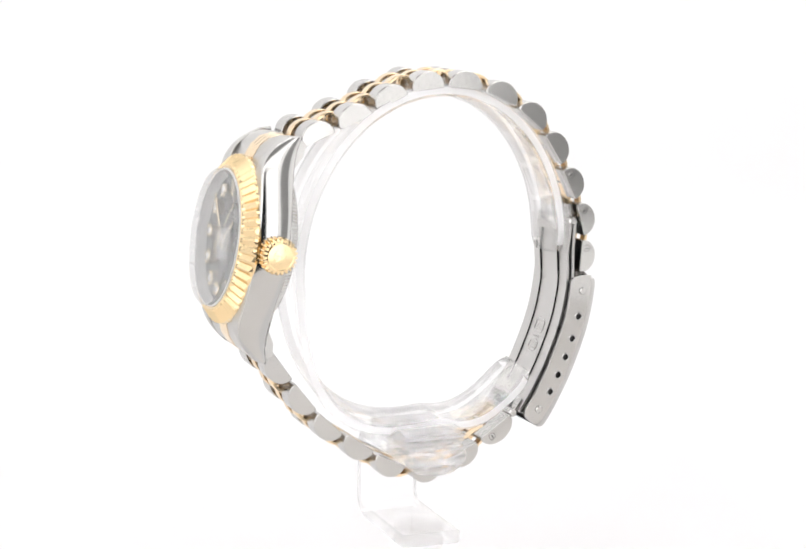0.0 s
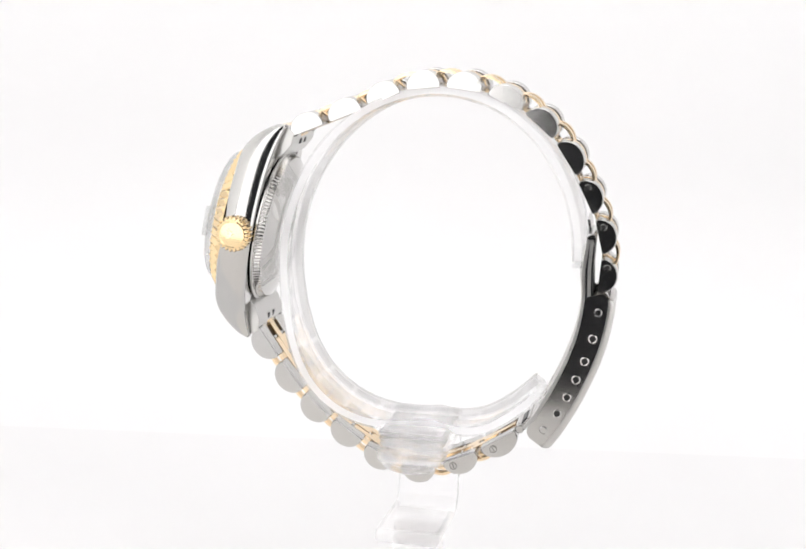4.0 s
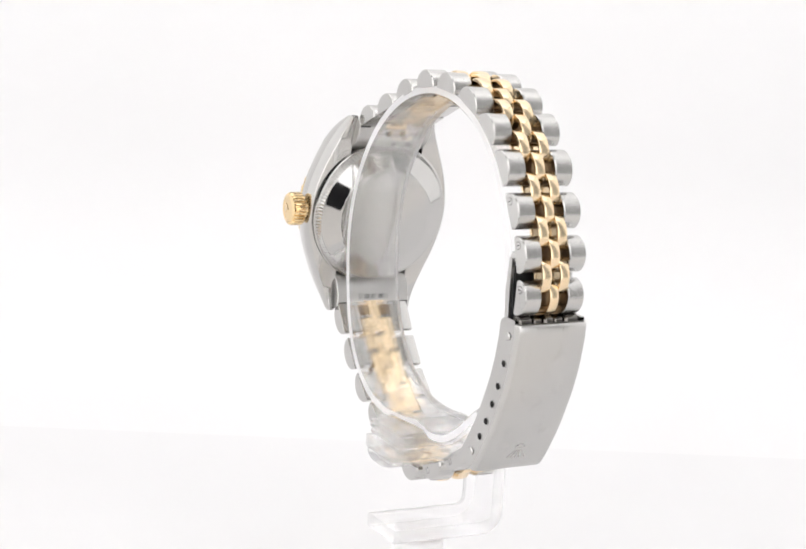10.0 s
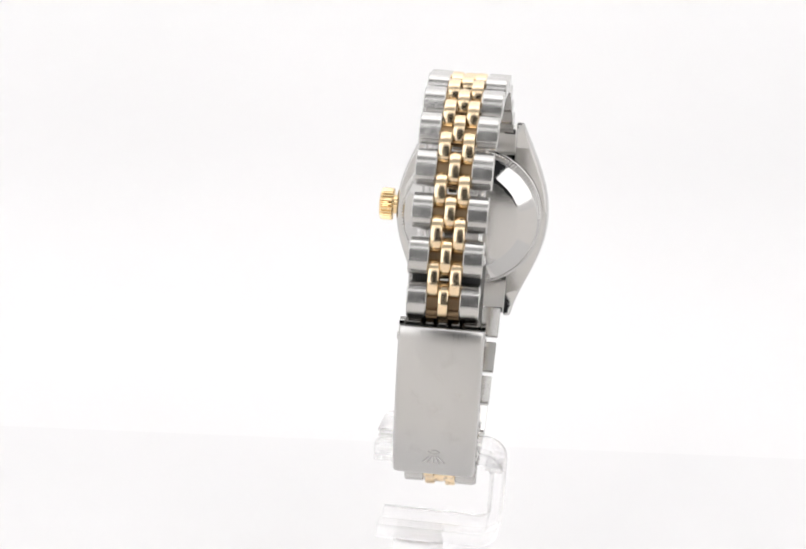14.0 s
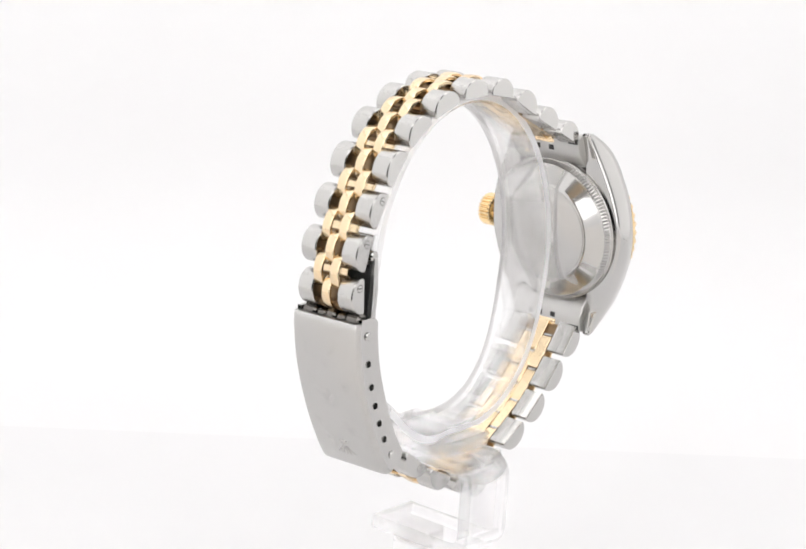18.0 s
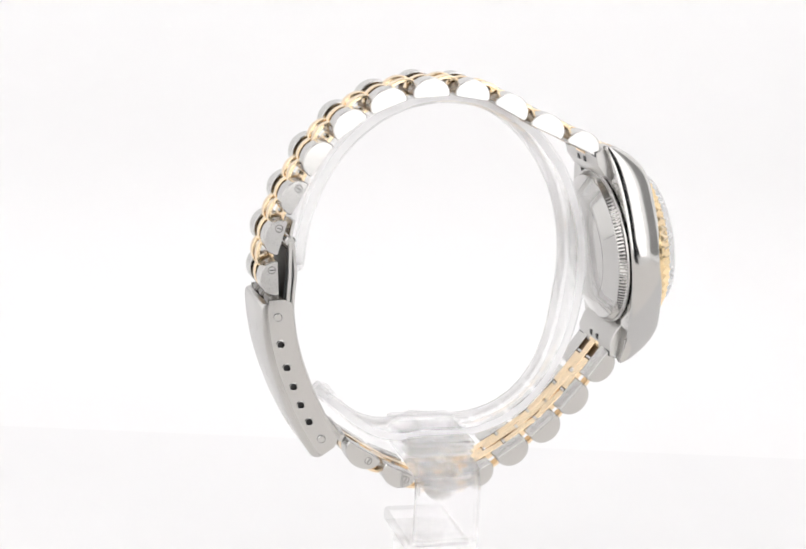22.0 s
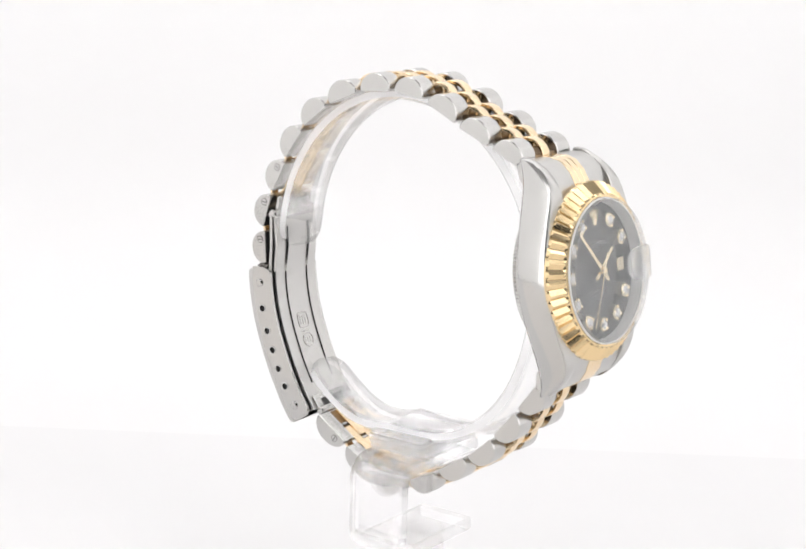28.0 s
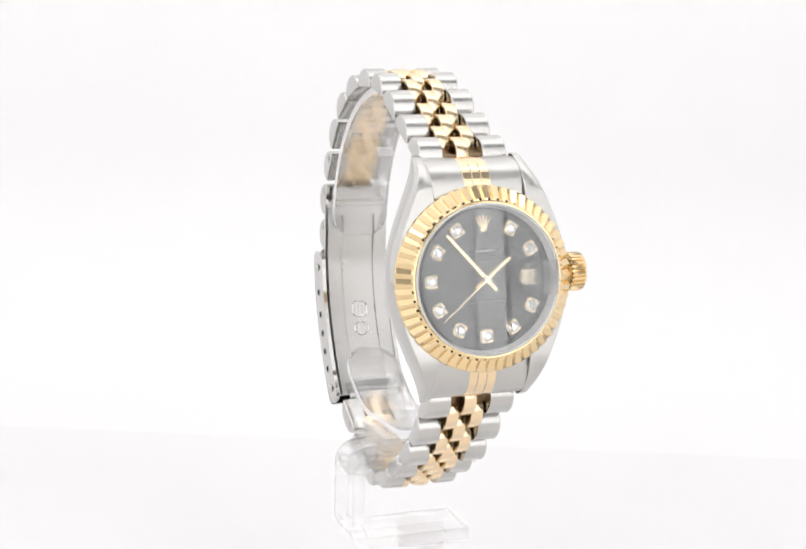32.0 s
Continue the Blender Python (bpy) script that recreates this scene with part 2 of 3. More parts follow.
strip_yz(bm, [(10.4, -26.2)] + bend(-6.4, -28.7, 2.5, 90, 180) + bend(-6.4, -36.9, 2.5, 180, 270) + [(9.2, -39.4)], 2.2, XA, XB)
part("foot", bm, acrylic_foot, stand, "clear bent acrylic strip with rounded corners")
bm = bmesh.new()
box(bm, (XA + 0.1, -5.2, -25.05), (XB - 0.1, 9.8, -24.2), 0.25)
part("spacer", bm, acrylic_foot, stand, "clear acrylic spacer block with rounded edges")
bm = bmesh.new()
box(bm, (XA - 0.05, -5.35, -24.14), (XB + 0.05, 9.9, -23.4), 0.25)
part("middle_plate", bm, acrylic_foot, stand, "clear acrylic plate with rounded edges")
bm = bmesh.new()
box(bm, (XA - 0.1, -5.45, -23.34), (XB + 0.1, 10.0, -22.6), 0.25)
part("top_plate", bm, acrylic_foot, stand, "clear acrylic plate under the ring")
for ya, yb in ((6.7, 10.5), (-9.6, -6.9)):
    bm = bmesh.new()
    prism_y(bm, [(0.75 + 4.2 * math.cos(a), -27.35 + 1.6 * math.sin(a)) for a in np.linspace(math.pi, 2 * math.pi, 15)], ya, yb, 0.25)
    part("boss", bm, acrylic_foot, stand)


def ring_point(a, k=0.0):
    """Point of the tilted oval of the stand; a in degrees from its long axis, k: inset."""
    u, v = (26.9 - k) * math.cos(radians(a)), (23.4 - k) * math.sin(radians(a))
    s, c = math.sin(radians(7.3)), math.cos(radians(7.3))
    return Vector((-s * u + c * v, 3.88 + c * u + s * v))


def bulge(a):
    """How far the heat-bent sheet stands out of the oval at its two edges."""
    if 105 < a < 195:
        k = math.sin(math.pi * (a - 105) / 90) ** 2
        return 1.1 * k, 2.5 * k
    k = math.sin(math.pi / 2 * min(1.0, (a - 193) / 22)) if a > 193 else 0.0
    return 1.8 * k, 2.7 * k


bm = bmesh.new()
RW0, RW1, TH = -4.5, 4.5, 2.0
angs = np.linspace(-84, 234.5, 220)
rings = []
for i, a in enumerate(angs):
    e = min(i, len(angs) - 1 - i)
    ins = (2.1, 1.1, 0.55, 0.25, 0.08)[e] if e < 5 else 0.0
    sides = []
    for k in bulge(a):
        o, q = ring_point(a), ring_point(a, TH)
        out = (o - q).normalized() * k
        o, q = o + out, q + out
        o.y = max(o.y, -22.55 - 0.7 * max(0.0, o.x - XB, XA - o.x))  # seated flat on the plates
        sides.append((o, q, (q - o) * 0.22))
    (o, q, b), (o1, q1, b1) = sides
    yc = 1.3 + 0.067 * o.x  # the ring stands slightly askew to the watch
    y0, y1 = yc + RW0 + ins, yc + RW1 - ins
    rings.append([(o.x, y0 + 0.4, o.y), (o1.x, y1 - 0.4, o1.y), (o1.x + b1.x, y1, o1.y + b1.y), (q1.x - b1.x, y1, q1.y - b1.y),
                  (q1.x, y1 - 0.4, q1.y), (q.x, y0 + 0.4, q.y), (q.x - b.x, y0, q.y - b.y), (o.x + b.x, y0, o.y + b.y)])
loft(bm, rings)
ring_part = part("ring", bm, acrylic, stand, "clear acrylic open ring that carries the bracelet")
ring_part.data.materials.append(acrylic_cut)
for f in ring_part.data.polygons:
    if abs(f.normal.y) > 0.9:
        f.material_index = 1

# ---------------------------------------------------------------- the watch
watch = tagged(new("wrist_watch"), "steel and gold wrist watch with dark diamond dial on clear stand", "watch")

# head: x to three o'clock, y to twelve, z out of the dial
TILT = math.atan(0.15)
ct, st = math.cos(TILT), math.sin(TILT)
HEAD = Matrix(((0, -st, ct, 31.85), (1, 0, 0, 0.25), (0, ct, st, 7.5), (0, 0, 0, 1)))


def head_part(name, bm, mat, parent=None, label="", angle=32):
    for v in bm.verts:
        v.co = HEAD @ v.co
    return part(name, bm, mat, parent or watch, label, angle)


DIAL_LIFT = Matrix.Translation((0, 0, -0.4))


# middle case with four lugs
def flank(u):
    return 7.85 + 5.1 * math.cos(math.pi / 2 * min(1, abs(u) / 16.95)) ** 1.3


def top_n(u):
    d = max(0.0, abs(u) - 9.8) / 6.9
    return -0.88 - 4.4 * d ** 2.6


def back_n(u):
    return -5.72 - 1.35 * (abs(u) / 16.9) ** 6


bm = bmesh.new()
us = [16.5 * math.sin(math.pi / 2 * k / 22) for k in range(-22, 23)]
us = [-16.92, -16.85, -16.7] + us + [16.7, 16.85, 16.92]
for sgn in (-1, 1):
    rings = []
    for u in us:
        xo, nt, nb = flank(u), top_n(u), back_n(u)
        k = {16.92: 0.5, 16.85: 0.28, 16.7: 0.1}.get(round(abs(u), 2), 0.0)
        nt, nb = nt - k * 2.2, nb + k * 0.9
        xi, xo = 6.6 + k * 0.5, xo - k * 0.5
        q = nt - nb
        side = [(xo - 0.45 * (max(0.0, f - 0.42) / 0.58) ** 2 - 0.32 * (max(0.0, 0.42 - f) / 0.42) ** 2, nb + (0.04 + 0.92 * f) * q) for f in (0, 0.1, 0.2, 0.31, 0.42, 0.5, 0.6, 0.7, 0.8, 0.9, 1.0)]
        rings.append([(sgn * x, u, n) for x, n in (
            [(xi, nb), (xo - 0.55, nb)] + side + [(xo - 0.65, nt), (xi + 0.15, nt + 0.02), (xi, nt - 0.12)])])
    loft(bm, rings)
lathe(bm, [(11.4, -5.8), (12.0, -5.7), (12.3, -5.2), (12.3, -1.6), (12.0, -1.15), (9.0, -1.1)], 96)
mid_case = head_part("mid_case", bm, steel_case, None, "steel case with polished flanks and four brushed lugs", 40)
mid_case.data.materials.append(steel_lug)
front = HEAD.to_3x3() @ Vector((0, 0, 1))
for f in mid_case.data.polygons:
    if f.normal.dot(front) > 0.35:
        f.material_index = 1

# fluted bezel
bm = bmesh.new()
FL, SEG = 54, 4
prof = ((12.3, -1.5, 0, 0), (12.6, -1.4, 0, 0), (12.7, -0.95, 0.0, 0.0), (12.6, -0.6, 0.04, 0.24), (10.95, 0.82, 0.02, 0.24), (10.68, 1.0, 0.0, 0.0),
        (10.5, 1.1, 0, 0), (10.33, 1.08, 0, 0), (10.32, 0.4, 0, 0), (10.6, -0.9, 0, 0))
rings = []
for r, z, dr, dz in prof:
    ring = []
    for i in range(FL * SEG):
        w = (1.0, 0.0, -1.0, 0.0)[i % SEG]
        a = 2 * math.pi * i / (FL * SEG)
        ring.append(((r + dr * w) * math.cos(a), (r + dr * w) * math.sin(a), z + dz * w))
    rings.append(ring)
loft(bm, rings + [rings[0]], caps=False)
head_part("bezel", bm, gold_bezel, None, "polished yellow gold fluted bezel", 12)

# rehaut, crystal, lens
bm = bmesh.new()
lathe(bm, [(10.3, -0.8), (10.3, 1.1), (10.22, 1.24), (10.02, 1.25), (9.97, 1.0), (9.66, -0.38), (9.66, -0.8)], 96, closed_profile=True)
head_part("inner_ring", bm, ring_grey, None, "pale satin ring under the crystal")
bm = bmesh.new()
lathe(bm, [(9.6, 1.05), (9.93, 1.13), (9.93, 1.26), (10.12, 1.3), (10.12, 2.05), (9.9, 2.27), (9.6, 2.3)], 96)
crystal = head_part("crystal", bm, sapphire, None, "clear flat sapphire crystal")
crystal.data.materials.append(crystal_edge)
for f in crystal.data.polygons:
    if abs(f.normal.dot(HEAD.to_3x3() @ Vector((0, 0, 1)))) < 0.3:
        f.material_index = 1
crystal.visible_shadow = False
bm = bmesh.new()
out = [(6.3 + 2.55 * math.cos(a), 2.35 * math.sin(a)) for a in np.linspace(math.pi / 2, 1.5 * math.pi, 17)] + [(9.2, -2.35), (9.4, -2.0), (9.4, 2.0), (9.2, 2.35)]
ctr = (6.8, 0.0)
rings = []
for k, z in ((1.0, 2.305), (1.0, 2.75), (0.94, 2.95), (0.6, 3.14), (0.3, 3.2)):
    rings.append([(ctr[0] + (x - ctr[0]) * k, ctr[1] + (y - ctr[1]) * k, z) for x, y in out])
loft(bm, rings)
lens = head_part("date_lens", bm, lens_glass, crystal, "magnifying lens over the date")
lens.visible_shadow = False

# dial
def dial_part(name, bm, mat, parent=None, label="", angle=32):
    for v in bm.verts:
        v.co = DIAL_LIFT @ v.co
    return head_part(name, bm, mat, parent, label, angle)


bm = bmesh.new()
lathe(bm, [(9.7, -0.45), (9.7, -0.02), (9.65, 0.0)], 96)
dial = dial_part("dial", bm, dial_black, None, "dark grey lacquered dial with diamond hour marks")
for k in (1, 2, 4, 5, 6, 7, 8, 9, 10, 11):
    m = Matrix.Rotation(-radians(30 * k), 4, "Z") @ Matrix.Translation((0, 7.7, 0))
    bm = bmesh.new()
    s, c = 0.95, 0.3
    sq = lambda h, i: [(m @ Vector(p)) for p in ((-h, -h + i, 0), (-h, h - i, 0), (-h + i, h, 0), (h - i, h, 0), (h, h - i, 0), (h, -h + i, 0), (h - i, -h, 0), (-h + i, -h, 0))]
    lift = lambda ring, z: [p + Vector((0, 0, z)) for p in ring]
    loft(bm, [lift(sq(0.95, 0.35), 0.01), lift(sq(0.95, 0.35), 0.3), lift(sq(0.86, 0.32), 0.4), lift(sq(0.74, 0.28), 0.34)])
    hm = dial_part("hour_mark", bm, gold_pale, dial, "gold setting of a diamond hour mark", 20)
    for cx, cy in ((-1, -1), (-1, 1), (1, -1), (1, 1)):
        bm = bmesh.new()
        lathe(bm, [(0.26, 0.3), (0.26, 0.5), (0.12, 0.64)], 8, m @ Matrix.Translation((0.62 * cx, 0.62 * cy, 0)))
        dial_part("prong", bm, gold_pale, hm)
    bm = bmesh.new()
    seg = 8
    rg = lambda r, z, o: [m @ Vector((r * math.cos(2 * math.pi * (i + o) / seg), r * math.sin(2 * math.pi * (i + o) / seg), z)) for i in range(seg)]
    base, girdle = rg(0.5, 0.2, 0), rg(0.78, 0.36, 0.5)
    rows = [[bm.verts.new(p) for p in ring] for ring in (base, girdle, rg(0.78, 0.42, 0.5), rg(0.62, 0.55, 0), rg(0.36, 0.68, 0.5))]
    for lo, up in ((0, 1), (1, 2)):
        for i in range(seg):
            j = (i + 1) % seg
            bm.faces.new((rows[lo][i], rows[lo][j], rows[up][j], rows[up][i]))
    for lo, up, o in ((2, 3, 1), (3, 4, 0)):
        for i in range(seg):
            j = (i + 1) % seg
            bm.faces.new((rows[lo][i], rows[lo][j], rows[up][j if o else i]))
            bm.faces.new((rows[up][i], rows[up][j], rows[lo][i if o else j]))
    bm.faces.new(rows[0][::-1])
    bm.faces.new(rows[4])
    dial_part("diamond", bm, brilliant, hm, "small brilliant cut diamond", 5)

# plain emblem at twelve: five short gold bars in a fan
for k in range(-2, 3):
    bm = bmesh.new()
    m = Matrix.Translation((0, 6.3, 0)) @ Matrix.Rotation(-radians(14 * k), 4, "Z")
    box(bm, (-0.1, 0.5, 0.01), (0.1, 2.35 + (0.15 if k == 0 else 0.05 * abs(k)), 0.25), 0.06, m)
    dial_part("emblem_bar", bm, gold_pale, dial)
bm = bmesh.new()
lathe(bm, [(0.5, 0.01), (0.5, 0.2), (0.38, 0.28)], 24, Matrix.Translation((0, 6.65, 0)) @ Matrix.Diagonal((1.1, 0.6, 1, 1)))
dial_part("emblem_base", bm, gold_pale, dial)
# printed lines that cannot be read
for x0, x1, y, h in ((-2.1, 2.1, 3.85, 0.42), (-1.9, 1.9, 3.1, 0.16), (-1.2, 1.2, 2.65, 0.16), (-3.0, 3.0, -2.75, 0.16), (-2.7, 2.7, -3.25, 0.16)):
    bm = bmesh.new()
    box(bm, (x0, y - h / 2, 0.004), (x1, y + h / 2, 0.016), 0.003)
    dial_part("print_line", bm, print_grey, dial)
# date window
bm = bmesh.new()
box(bm, (5.42, -0.93, 0.005), (7.28, 0.93, 0.08), 0.03)
dw = dial_part("date_window", bm, gold_pale, dial, "gold framed date window")
bm = bmesh.new()
box(bm, (5.5, -0.85, 0.07), (7.2, 0.85, 0.1), 0.01)
dial_part("date_disc", bm, date_disc, dw, "cream date disc")


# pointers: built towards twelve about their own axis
def hand(name, length, tail, w0, w1, z, h, mat, label):
    bm = bmesh.new()

    def outline(k):
        return [(-w0 * k, -tail), (w0 * k, -tail), (w0 * k, 0.0), (w1 * k, length - 0.25), (0, length), (-w1 * k, length - 0.25), (-w0 * k, 0.0)]
    loft(bm, [[(x, y, z) for x, y in outline(1)], [(x, y, z + h * 0.5) for x, y in outline(1)], [(x, y, z + h) for x, y in outline(0.55)]])
    lathe(bm, [(0.62, z - 0.02), (0.62, z + h), (0.45, z + h + 0.08)], 24)
    return part(name, bm, mat, watch, label, 25)


HEAD_M = mm_pose(HEAD @ DIAL_LIFT)
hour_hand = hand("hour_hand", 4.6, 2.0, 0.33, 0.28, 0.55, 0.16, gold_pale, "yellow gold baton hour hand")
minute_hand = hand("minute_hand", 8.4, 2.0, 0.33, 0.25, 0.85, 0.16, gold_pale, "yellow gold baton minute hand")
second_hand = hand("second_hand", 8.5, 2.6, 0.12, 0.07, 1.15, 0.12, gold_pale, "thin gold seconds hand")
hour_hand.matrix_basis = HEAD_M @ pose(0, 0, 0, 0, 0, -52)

# crown
CROWN = HEAD @ Matrix.Translation((12.75, 0.1, -3.55)) @ Matrix.Rotation(math.pi / 2, 4, "Y")
bm = bmesh.new()
TE = 24
rings = []
for r, z, k in ((1.6, -0.3, 0), (1.6, 0.55, 0), (2.35, 0.6, 0), (2.5, 0.75, 1), (2.5, 2.45, 1), (2.35, 2.75, 1), (2.1, 2.92, 0), (1.95, 2.98, 0), (1.85, 2.9, 0), (1.1, 2.97, 0), (0.3, 2.99, 0)):
    rings.append([((r + k * (0.22 if i % 4 < 2 else -0.1)) * math.cos(2 * math.pi * i / (TE * 4)), (r + k * (0.22 if i % 4 < 2 else -0.1)) * math.sin(2 * math.pi * i / (TE * 4)), z)
                  for i in range(TE * 4)])
loft(bm, rings, m=CROWN)
crown = part("winding_crown", bm, gold_crown, watch, "knurled yellow gold winding crown", 30)
for k in range(-2, 3):
    bm = bmesh.new()
    box(bm, (-0.1, 0.0, 2.9), (0.1, 1.25, 3.1), 0.03, CROWN @ Matrix.Rotation(math.pi / 2, 4, "Z") @ Matrix.Translation((0, -0.25, 0)) @ Matrix.Rotation(-radians(18 * k), 4, "Z"))
    part("emblem_bar", bm, gold_polished, crown)

# case back with fluted edge
bm = bmesh.new()
lathe(bm, [(11.9, -5.85), (12.05, -5.95), (12.05, -6.15), (11.85, -6.25)], 96)
back = head_part("case_back", bm, steel_side, None, "polished steel screw back")
bm = bmesh.new()
NB = 130
rings = []
for r, z, k in ((11.8, -6.2, 0), (11.75, -6.35, 0), (11.66, -6.45, 1), (11.3, -7.15, 1), (11.15, -7.3, 0), (10.9, -7.38, 0), (8.55, -8.4, 0), (8.2, -8.55, 0), (7.6, -8.57, 0)):
    rings.append([((r - k * (0.13 if i % 4 < 2 else 0)) * math.cos(2 * math.pi * i / (NB * 4)), (r - k * (0.13 if i % 4 < 2 else 0)) * math.sin(2 * math.pi * i / (NB * 4)),
                   z + k * (0.06 if i % 4 < 2 else 0)) for i in range(NB * 4)])
loft(bm, rings)
flutes = head_part("fluted_ring", bm, steel_side, back, "fluted steel edge and polished bevel of the case back", 25)
flutes.data.materials.append(steel_polished)
axis = HEAD.to_3x3() @ Vector((0, 0, 1))
mid = HEAD.translation * MM
for f in flutes.data.polygons:
    d = f.center - mid
    if (d - axis * d.dot(axis)).length < 11.0 * MM:
        f.material_index = 1
bm = bmesh.new()
lathe(bm, [(7.9, -8.5), (7.9, -8.6), (7.8, -8.63)], 96)
head_part("back_disc", bm, steel_side, back, "satin steel centre of the case back")


# end links between the lugs
def end_link(sgn):
    prof_s = [(11.0, -1.75), (12.6, -1.85), (14.2, -2.5), (15.6, -3.7), (16.3, -5.2), (16.5, -6.9), (15.8, -8.0), (14.0, -7.9), (12.2, -6.9), (11.0, -5.5)]
    mm = HEAD @ Matrix(((0, 1, 0, 0), (sgn, 0, 0, 0), (0, 0, 1, 0), (0, 0, 0, 1)))
    bm = bmesh.new()
    prism_y(bm, prof_s, -6.65, 6.65, 0.12, mm)
    e = part("end_link", bm, steel_lug, watch, "brushed steel end link between the lugs")
    k = [(x + (0.06 if i < 6 else 0), z + (0.10 if i < 6 else 0)) for i, (x, z) in enumerate(prof_s)]
    for ya, yb in ((-1.95, -0.70), (-0.62, 0.62), (0.70, 1.95)):
        bm = bmesh.new()
        prism_y(bm, k[:7] + [(12.0, -6.0), (11.0, -5.0)], ya, yb, 0.06, mm)
        part("center_inlay", bm, gold_polished, e, "yellow gold middle of the end link")
    bm = bmesh.new()
    box(bm, (-1.9, min(sgn * 14.95, sgn * 16.2), -8.16), (1.9, max(sgn * 14.95, sgn * 16.2), -7.4), 0.2, HEAD)
    part("inner_inlay", bm, gold_link_metal, e, "yellow gold inner edge of the end link")
    # solid black blocks stand for the shade in slots and pin notches
    for y in (-1.3, 1.3):
        bm = bmesh.new()
        box(bm, (y - 0.45, sgn * 14.2 - 0.4, -8.0), (y + 0.45, sgn * 14.2 + 0.4, -7.5), 0.03, HEAD)
        part("slot", bm, recess_shade, e)
    for y in (-5.6, 5.6):
        bm = bmesh.new()
        box(bm, (y - 0.9, sgn * 15.6 - 0.35, -8.1), (y + 0.9, sgn * 15.6 + 0.45, -7.2), 0.05, HEAD)
        part("pin_notch_shade", bm, recess_shade, e)


end_link(1)
end_link(-1)

# ---------------------------------------------------------------- bracelet
# chords of the outer links in the plane of the loop: (x, z) of both ends, inner side
UPPER = [((21.95, 21.4), (17.04, 23.6)), ((16.27, 23.9), (11.18, 26.1)), ((10.4, 26.6), (5.48, 29.05)), ((4.71, 29.45), (-0.53, 30.15)),
         ((-1.2, 30.15), (-6.74, 29.65)), ((-7.47, 29.45), (-12.72, 27.25)), ((-13.3, 26.9), (-17.63, 23.4)), ((-18.13, 22.7), (-21.34, 18.1)),
         ((-21.6, 17.2), (-24.1, 12.5)), ((-24.5, 11.7), (-25.9, 6.6)), ((-25.8, 5.9), (-25.5, 0.7))]
LOWER = [((-13.9, -21.3), (-8.7, -24.8)), ((-8.2, -25.2), (-3.1, -27.5)), ((-2.4, -28.2), (2.9, -28.2)), ((3.6, -27.9), (8.3, -25.6)),
         ((8.9, -25.0), (13.5, -22.0)), ((14.1, -21.8), (18.1, -18.2)), ((18.5, -17.7), (22.0, -13.4)), ((22.5, -12.7), (25.8, -8.2))]


def chord_frame(a, b, y=0.0, yaw=0.0, lift=0.0):
    """Frame at the middle of a chord: x along it, z outwards, y across the bracelet."""
    a, b = Vector((a[0], 0, a[1])), Vector((b[0], 0, b[1]))
    x = (b - a).normalized()
    yv = Vector((0, -1, 0))
    z = x.cross(yv)
    mid = (a + b) / 2 + z * lift
    m = Matrix(((x.x, yv.x, z.x, mid.x), (x.y, yv.y, z.y, y), (x.z, yv.z, z.z, mid.z), (0, 0, 0, 1)))
    m = Matrix.Translation(m.translation) @ Matrix.Rotation(radians(yaw), 4, "Z") @ Matrix.Translation(-m.translation) @ m
    return m, (b - a).length


def d_profile(c, h, n=14, base=0.35):
    """Half-round outline with a flat inner side."""
    pts = [(c / 2 * math.cos(a), base + (h - base) * math.sin(a)) for a in np.linspace(0, math.pi, n)]
    return [(c / 2 - 0.15, 0.0)] + pts + [(-c / 2 + 0.15, 0.0)]


def steel_link(m, c, h, y0, y1):
    bm = bmesh.new()
    prism_y(bm, d_profile(c, h), y0, y1, 0.16)
    ob = part("outer_link", bm, steel_brushed, watch, at=mm_pose(m), angle=28)
    ob.data.materials.append(steel_mirror)
    for f in ob.data.polygons:
        if abs(f.normal.y) > 0.9:
            f.material_index = 1
    return ob


def gold_link(m, c, h, y0, y1):
    """A hollow half-round link: outer and inner skin joined at both ends."""
    bm = bmesh.new()
    w = 0.42
    po = d_profile(c, h, 14)
    pi = [(x, z + w * 0.7) for x, z in d_profile(c - 2 * w, h - 2 * w, 14, 0.2)]
    ro, e = [], y1 - y0
    for prof, seq in ((po, ((y0, 0.13), (y0 + e * 0.05, 0.05), (y0 + e * 0.18, 0.015), (y0 + e * 0.5, 0), (y1 - e * 0.18, 0.015), (y1 - e * 0.05, 0.05), (y1, 0.13))),
                      (pi, ((y1, -0.04), (y0, -0.04)))):
        cz = h * 0.4
        for y, d in seq:
            ro.append([(x * (1 - d / (c / 2)), y, cz + (z - cz) * (1 - d / (h / 2))) if z > 0.5 else (x, y, z) for x, z in prof])
    loft(bm, ro + [ro[0]], caps=False)
    box(bm, (-2.88, y0 - 0.02, -0.05), (2.88, y1 + 0.02, 0.34), 0.05)
    return part("center_link", bm, gold_link_metal, watch, at=mm_pose(m), angle=28)


def mid_frame(a, b):
    x = ((b[0][0] + b[1][0]) - (a[0][0] + a[1][0])) / 2, ((b[0][1] + b[1][1]) - (a[0][1] + a[1][1])) / 2
    L = math.hypot(*x)
    x = (x[0] / L, x[1] / L)
    c = ((a[1][0] + b[0][0]) / 2, (a[1][1] + b[0][1]) / 2)
    return (c[0] - x[0] * 2.6, c[1] - x[1] * 2.6), (c[0] + x[0] * 2.6, c[1] + x[1] * 2.6)


